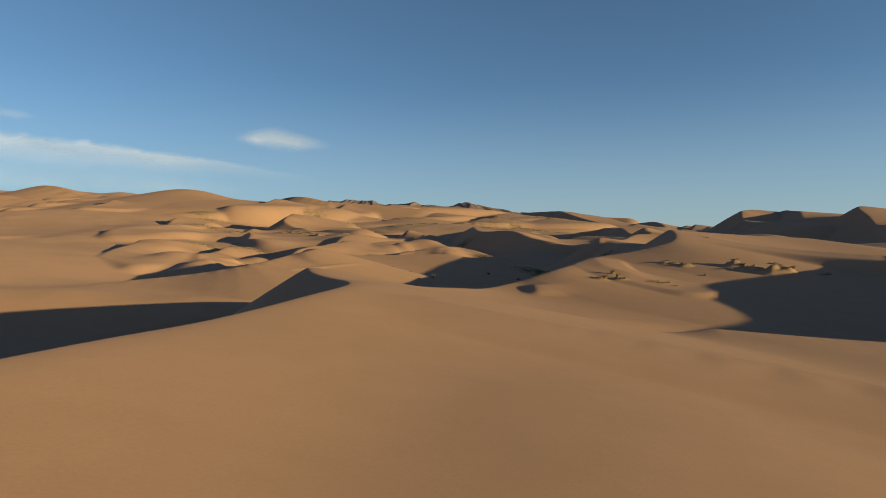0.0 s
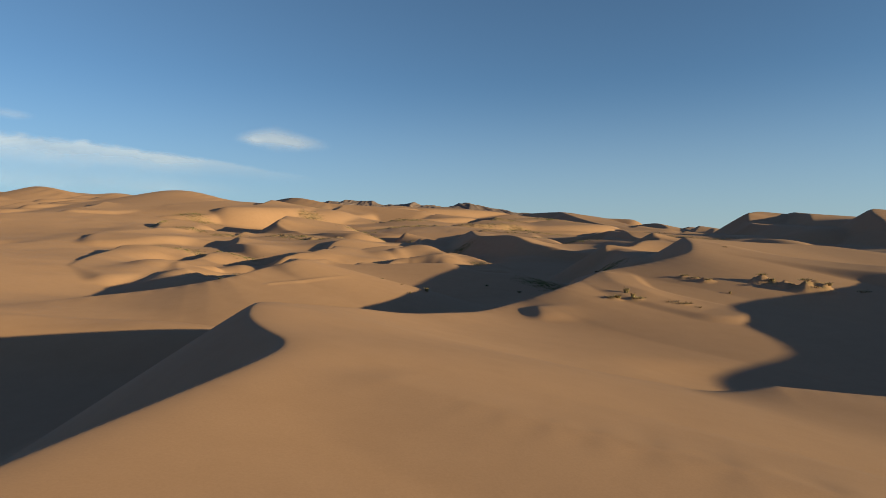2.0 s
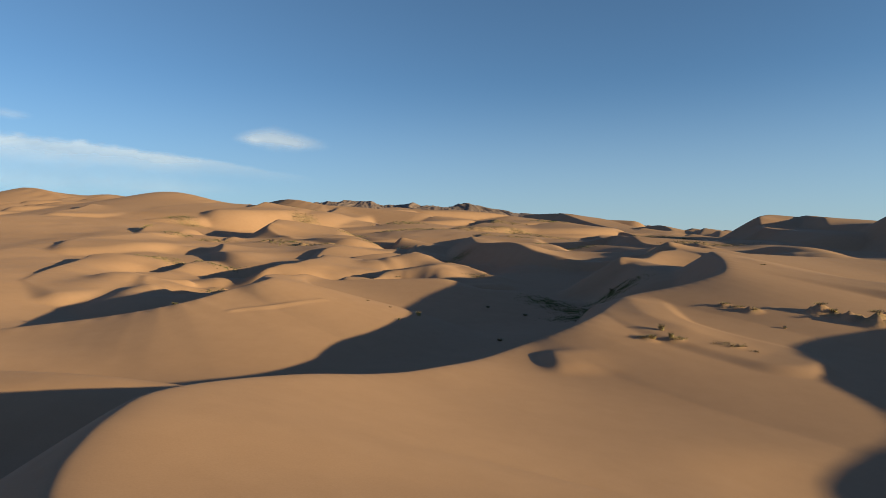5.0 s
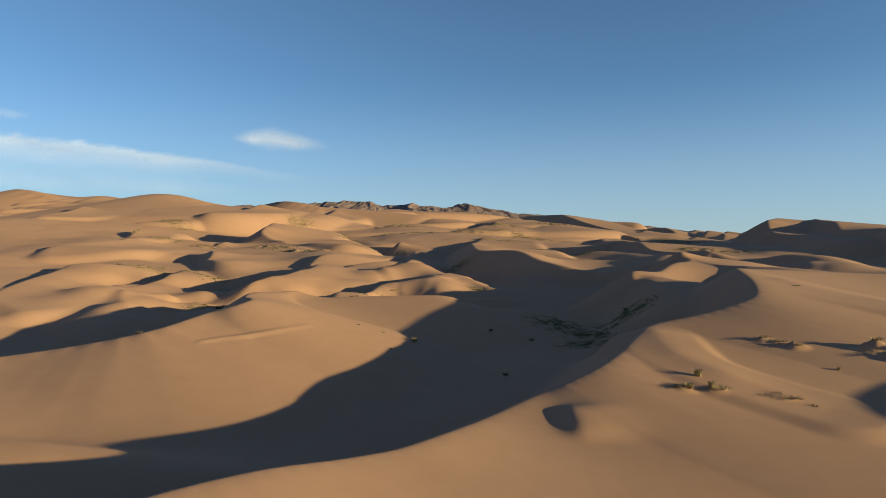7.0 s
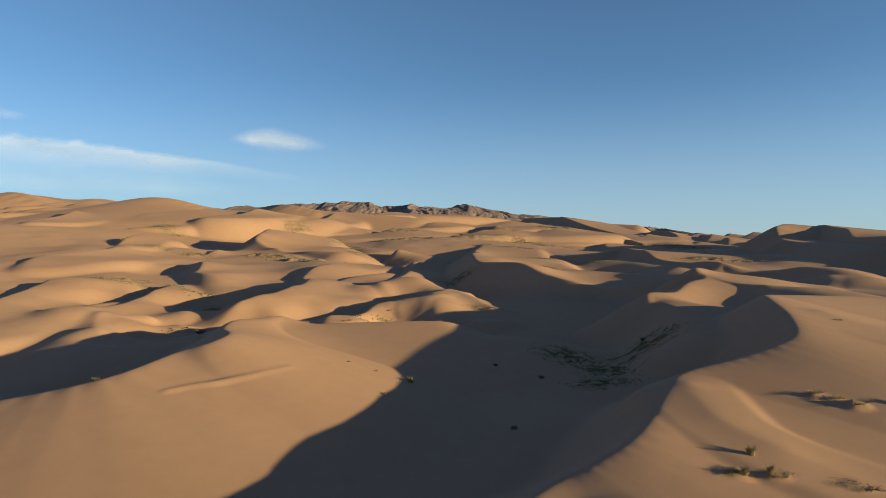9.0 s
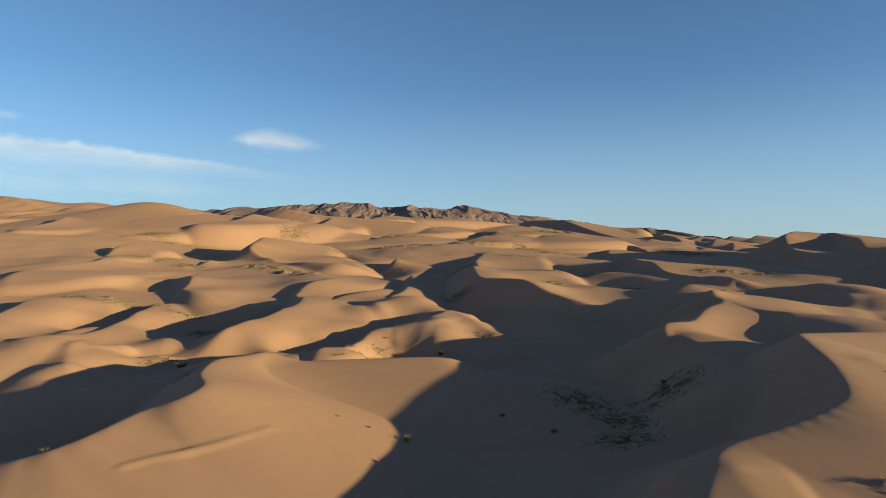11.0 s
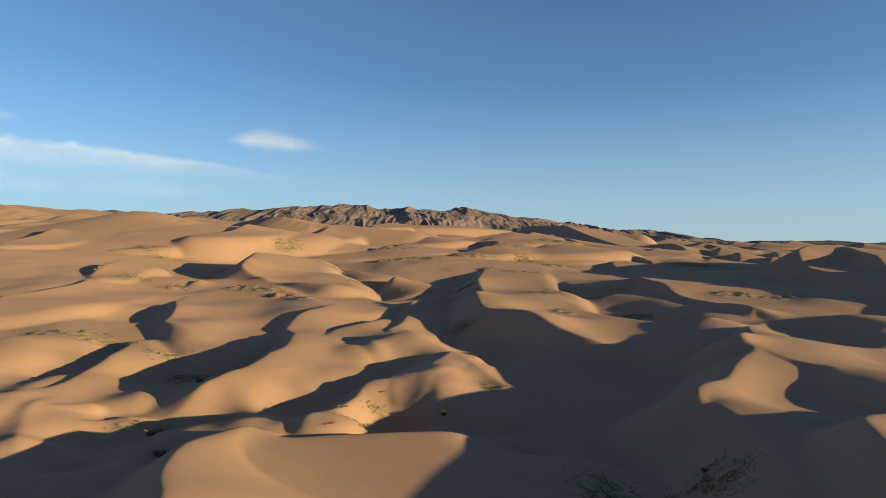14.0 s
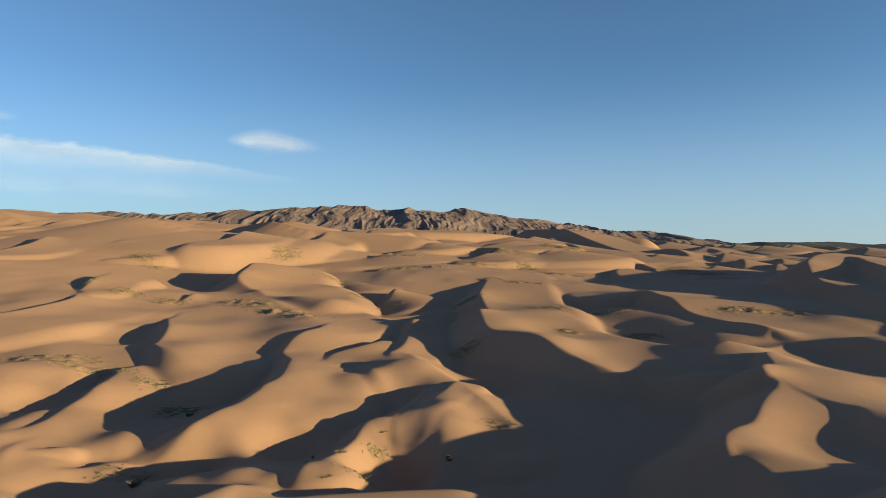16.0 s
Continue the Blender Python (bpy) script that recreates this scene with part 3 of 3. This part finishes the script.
def mountain_range():
    u, v = np.meshgrid(np.linspace(-3300, 1500, 1500), np.linspace(-700, 420, 260))
    y = 3180 + v
    skyline = np.interp(u, [-3300, -2170, -1900, -1650, -1400, -1000, -600, -500, -40, 130, 320, 600, 820, 1000, 1240, 1400],
                        [190, 205, 190, 205, 190, 221, 231, 233, 218, 213, 178, 150, 118, 104, 70, 30])
    warp_u = u + 70 * lattice(u / 330, v / 330, 9) + 28 * lattice(u / 120, v / 120, 12)
    warp_v = v + 70 * lattice(u / 300, v / 300, 15) + 28 * lattice(u / 110, v / 110, 18)
    rise = np.clip(1 - np.sqrt((v + 50 * lattice(u / 420, u * 0, 4)) ** 2 + 900) / 640, 0, 1)
    spurs = ridged(warp_u / 210, warp_v / 330, 21, 5, 0.52)
    gullies = ridged(warp_u / 58, warp_v / 120, 31, 4, 0.5)
    flank = rise ** 0.5 * (1 - 0.55 * rise)
    z = 2 + (skyline - 12) * rise ** 0.95 + 20 * flank * spurs + 9 * flank * gullies + 3 * rise * lattice(u / 60, v / 90, 36)
    return tagged(mesh_grid("mountain_range", u, y, z, ROCK), "bare brown eroded rocky mountain range", "mountains", kind="structure")


mountain_range()


def distant_hills():
    """Low dark gravel hills on the horizon beyond the dunes."""
    u, v = np.meshgrid(np.linspace(900, 4200, 400), np.linspace(-900, 700, 60))
    y = 3000 + v - 0.12 * (u - 900)
    rise = np.clip(1 - np.abs(v + 60 * lattice(u / 300, v / 300, 51)) / 800, 0, 1)
    z = -6 + rise * (44 + 11 * ridged(u / 420, v / 300, 52))
    return tagged(mesh_grid("distant_hills", u, y, z, GRAVEL), "low dark gravel hills on the horizon", "hills", kind="structure")


distant_hills()


# ---- clouds ----
def cloud(name, spine, density, sharp, label):
    """A thin veil of cloud, hung far off; spine: x, height of its upper edge and depth along it."""
    s = np.linspace(0, 1, 220)
    at = np.linspace(0, 1, len(spine))
    cx, cz, deep = (np.interp(s, at, [p[k] for p in spine]) for k in range(3))
    v = np.linspace(0, 1, 60)
    x = np.repeat(cx[None], len(v), 0)
    z = cz[None] - v[:, None] * deep[None]
    y = 4480 + 10 * lattice(x / 300, z / 90, 61)
    sheet = mesh_grid(name, x, y, z, CLOUD)
    edge = v[:, None] + 0.02 * lattice(x / 310, z * 0, 63) + 0.03 * lattice(x / 110, z / 60, 64) + 0.025 * lattice(x / 45, z / 30, 65)
    body = np.clip(edge / sharp, 0, 1) * np.clip((1 - edge) / (1 - sharp), 0, 1) ** 1.8
    body = body * body * (3 - 2 * body) * np.clip(np.minimum(s * 5, (1 - s) * 3.5), 0, 1)[None] ** 1.3
    body *= 0.85 + 0.1 * lattice(x / 700, v[:, None] * 2.5 + x / 900, 66) + 0.08 * lattice(x / 160, v[:, None] * 7, 67)
    veil = sheet.data.attributes.new("body", "FLOAT", "POINT")
    veil.data.foreach_set("value", np.clip(density * body, 0, 1).astype(np.float32).ravel())
    return tagged(sheet, label, "cloud", kind="structure")


cloud("cloud_streak", [(-4300, 948, 500), (-3500, 860, 450), (-3095, 812, 420), (-2600, 756, 360), (-2109, 690, 280), (-1500, 585, 170), (-860, 470, 70)], 0.5, 0.17, "long thin white streak of cloud")
cloud("cloud_puff", [(-1480, 785, 80), (-1300, 832, 170), (-1160, 852, 235), (-1000, 802, 180), (-780, 725, 80)], 0.52, 0.5, "small soft white cloud")
cloud("cloud_veil", [(-3900, 640, 300), (-3000, 600, 290), (-2300, 560, 260), (-1800, 500, 200), (-1300, 430, 110)], 0.17, 0.5, "faint low veil of cloud")
cloud("cloud_wisp", [(-3350, 985, 60), (-3150, 985, 110), (-3000, 960, 100), (-2850, 930, 60)], 0.2, 0.5, "faint high wisp of cloud")


# ---- plants ----
def blades(bm, rng, count, reach, height, width, lean=0.6, base=0.1):
    """Thin pointed blades that fan out from the ground."""
    for _ in range(count):
        a = rng.random() * math.tau
        r = base * rng.random() ** 0.5
        foot = Vector((math.cos(a) * r, math.sin(a) * r, -0.05))
        b = a + rng.gauss(0, 0.5)
        out = reach * (0.25 + 0.75 * rng.random())
        tall = height * (0.5 + 0.5 * rng.random())
        mid = foot + Vector((math.cos(b) * out * 0.4, math.sin(b) * out * 0.4, tall * 0.65))
        tip = foot + Vector((math.cos(b) * out, math.sin(b) * out, tall * (1 - lean * 0.3 * rng.random())))
        w = Vector((-math.sin(b), math.cos(b), 0)) * width
        vs = [bm.verts.new(p) for p in (foot - w, foot + w, mid + w * 0.7, mid - w * 0.7, tip)]
        bm.faces.new((vs[0], vs[1], vs[2], vs[3]))
        bm.faces.new((vs[3], vs[2], vs[4]))


def stick(bm, a, b, thick):
    """A tapered three-sided twig from a to b."""
    way = (b - a).normalized()
    side = way.orthogonal().normalized()
    other = way.cross(side)
    ring = []
    for point, r in ((a, thick), (b, thick * 0.35)):
        ring.append([bm.verts.new(point + (side * math.cos(k * math.tau / 3) + other * math.sin(k * math.tau / 3)) * r) for k in range(3)])
    for k in range(3):
        bm.faces.new((ring[0][k], ring[0][(k + 1) % 3], ring[1][(k + 1) % 3], ring[1][k]))
    bm.faces.new(ring[1])


def part(name, bm, material, parent, label=""):
    mesh = bpy.data.meshes.new(name)
    bm.to_mesh(mesh)
    bm.free()
    mesh.materials.append(material)
    ob = new(name, mesh)
    ob.parent = parent
    return tagged(ob, label)


def twigs(bm, rng, count, reach, height, thick):
    for _ in range(count):
        a = rng.random() * math.tau
        foot = Vector((math.cos(a) * 0.05, math.sin(a) * 0.05, -0.08))
        knee = foot + Vector((math.cos(a) * reach * 0.4, math.sin(a) * reach * 0.4, height * (0.35 + 0.3 * rng.random())))
        stick(bm, foot, knee, thick)
        for _ in range(3):
            b = a + rng.gauss(0, 0.8)
            tip = knee + Vector((math.cos(b) * reach * 0.5, math.sin(b) * reach * 0.5, height * (0.15 + 0.4 * rng.random())))
            stick(bm, knee, tip, thick * 0.5)


def shrub(seed, reach, height, leaf, leaf_label, label, leaves=260):
    rng = random.Random(seed)
    root = tagged(new("desert_shrub"), label, "shrub", "shrubs on the dunes")
    bm = bmesh.new()
    twigs(bm, rng, 12, reach, height, 0.025)
    part("stems", bm, WOOD, root, "grey-brown woody stems")
    bm = bmesh.new()
    blades(bm, rng, leaves, reach, height, 0.018, base=reach * 0.55)
    part("foliage", bm, leaf, root, leaf_label)
    return root


def dead_brush(seed, reach, height, label):
    """A heap of sand-blown roots and dead stems."""
    rng = random.Random(seed)
    root = tagged(new("dead_brush"), label, "brush", "dead brush on the dunes")
    bm = bmesh.new()
    for _ in range(26):
        a = rng.random() * math.tau
        r = reach * rng.random() ** 0.5
        foot = Vector((math.cos(a) * r, math.sin(a) * r * 0.5, -0.06))
        b = rng.gauss(0.3, 0.8)
        tip = foot + Vector((math.cos(b) * reach * 0.5, math.sin(b) * reach * 0.3, height * rng.random()))
        stick(bm, foot, tip, 0.03 + 0.03 * rng.random())
    part("stems", bm, WOOD, root)
    bm = bmesh.new()
    blades(bm, rng, 120, reach * 0.5, height * 0.9, 0.018, base=reach)
    part("dry_leaves", bm, STRAW, root, "bleached straw-coloured leaves")
    return root


def heights(places):
    p = np.array(places, float)
    return land(p[:, 0].copy(), p[:, 1].copy())


KINDS = [
    shrub(1, 0.55, 1.0, STRAW, "straw-yellow thin leaves", "upright straw-coloured desert shrub on bare sand"),
    shrub(2, 0.8, 0.8, STRAW, "pale dry leaves", "low spreading pale dry shrub on a sand hummock"),
    shrub(3, 0.9, 0.7, SAGE, "dull olive-green leaves", "low dull green shrub in the shaded hollow"),
    shrub(4, 0.5, 0.9, RUST, "rust-brown leaves", "small rust-brown shrub at a dune's foot", 200),
    dead_brush(5, 1.2, 0.5, "windblown dead brush half buried in sand"),
    dead_brush(6, 2.0, 0.6, "long tangle of dead roots and straw on sand"),
]
# which kind, x, y, size, turn in degrees
SHRUBS = [
    (0, 32.6, 121.6, 1.0, 10), (1, 30.2, 118.2, 0.9, 50), (0, 32.6, 118.0, 0.8, 120), (4, 29.2, 118.4, 0.8, 20), (4, 33.6, 117.8, 0.9, 200),
    (5, 38.8, 117.6, 0.7, 340), (4, 40.6, 116.6, 0.8, 330), (4, 42.2, 115.4, 0.5, 300),
    (4, 48.6, 138.2, 0.7, 0), (4, 50.3, 137.1, 0.7, 340), (4, 51.9, 135.2, 0.8, 80),
    (4, 61.4, 133.3, 0.8, 10), (1, 62.8, 132.1, 0.7, 30), (4, 66.8, 128.7, 0.9, 0), (5, 68.6, 128.0, 0.9, 10),
]
MORE_SHRUBS = [
    (1, 70.6, 127.6, 0.9, 70), (4, 77.5, 129.0, 1.1, 0), (4, 69.2, 167.1, 0.6, 330),
    (0, 53.2, 128.3, 0.5, 0), (0, -2.5, 168.4, 1.2, 0), (4, -9.0, 170.5, 0.5, 340), (4, -14.0, 172.0, 0.5, 350), (0, -6.0, 158.5, 0.5, 90),
    (3, 2.4, 234.2, 1.6, 0), (5, 15.2, 250.0, 1.0, 10), (4, -12.5, 246.0, 0.9, 20), (4, -20.5, 232.0, 1.0, 0), (0, -27.0, 236.0, 0.7, 0),
    (2, -51.0, 209.0, 1.8, 0), (2, -47.0, 152.0, 0.8, 0), (4, -55.0, 228.5, 1.3, 0), (5, -62.0, 230.5, 1.3, 0), (2, 45.0, 193.0, 1.0, 0),
    (2, 13.0, 150.0, 0.7, 60), (2, 21.0, 176.0, 0.8, 10), (2, 13.0, 181.0, 0.7, 80), (2, -66.0, 268.0, 1.5, 0), (2, -58.7, 222.3, 1.7, 40), (0, -26.5, 226.3, 1.0, 0), (4, -20.8, 216.5, 0.9, 10), (5, -14.6, 221.6, 1.0, 350),
]
every = SHRUBS + MORE_SHRUBS
used = set()
for (kind, x, y, size, spin), z in zip(every, heights([(e[1], e[2]) for e in every])):
    place = pose(x, y, float(z) - 0.03, 0, 0, spin)
    ob = KINDS[kind]
    if kind in used:
        ob = copy_thing(ob, place)
    else:
        used.add(kind)
        ob.matrix_basis = place
    ob.scale = (size, size, size)


def scrub_patch(seed, cx, cy, a, b, tufts, tall, material, label):
    """Many small tufts, far too many to count."""
    rng = random.Random(seed)
    spots = []
    while len(spots) < tufts:
        u, v = rng.gauss(0, 0.62), rng.gauss(0, 0.62)
        if u * u + v * v < 3 and noise.noise(Vector((u * 3, v * 3, seed * 7.3))) + rng.gauss(0, 0.15) > -0.05:
            spots.append((cx + u * a, cy + v * b))
    verts, faces = [], []
    for (x, y), z in zip(spots, heights(spots)):
        for _ in range(9):
            q = rng.random() * math.tau
            out, up, w = tall * rng.uniform(0.3, 0.9), tall * rng.uniform(0.4, 1.0), 0.05 * tall + 0.02
            fx, fy = x + rng.gauss(0, 0.25) * tall, y + rng.gauss(0, 0.25) * tall
            k = len(verts)
            verts += [(fx - math.sin(q) * w, fy + math.cos(q) * w, z - 0.05), (fx + math.sin(q) * w, fy - math.cos(q) * w, z - 0.05),
                      (fx + math.cos(q) * out, fy + math.sin(q) * out, z + up)]
            faces.append((k, k + 1, k + 2))
    mesh = bpy.data.meshes.new("scrub_patch")
    mesh.from_pydata(verts, [], faces)
    mesh.materials.append(material)
    return tagged(new("scrub_patch", mesh), label, "scrub", kind="stuff")


for k, (cx, cy, a, b, height) in enumerate(ALL_PATCHES):
    green, near = k >= len(PATCHES) + len(NEAR_PATCHES), k >= len(PATCHES)
    tall = 0.3 if near else 0.3 + 0.0007 * math.hypot(cx, cy)
    count = int(30 * a * b) if green else int(min(600, 40 + (2.2 if near else 0.9) * a * b))
    scrub_patch(k + 1, cx, cy, a, b, min(count, 1000), 0.2 if green else tall, OLIVE if green or k % 3 == 0 else STRAW if k % 5 == 1 else SAGE,
                "dull green low scrub in the shaded valley" if green else "sparse dry scrub and straw on hummocky sand")
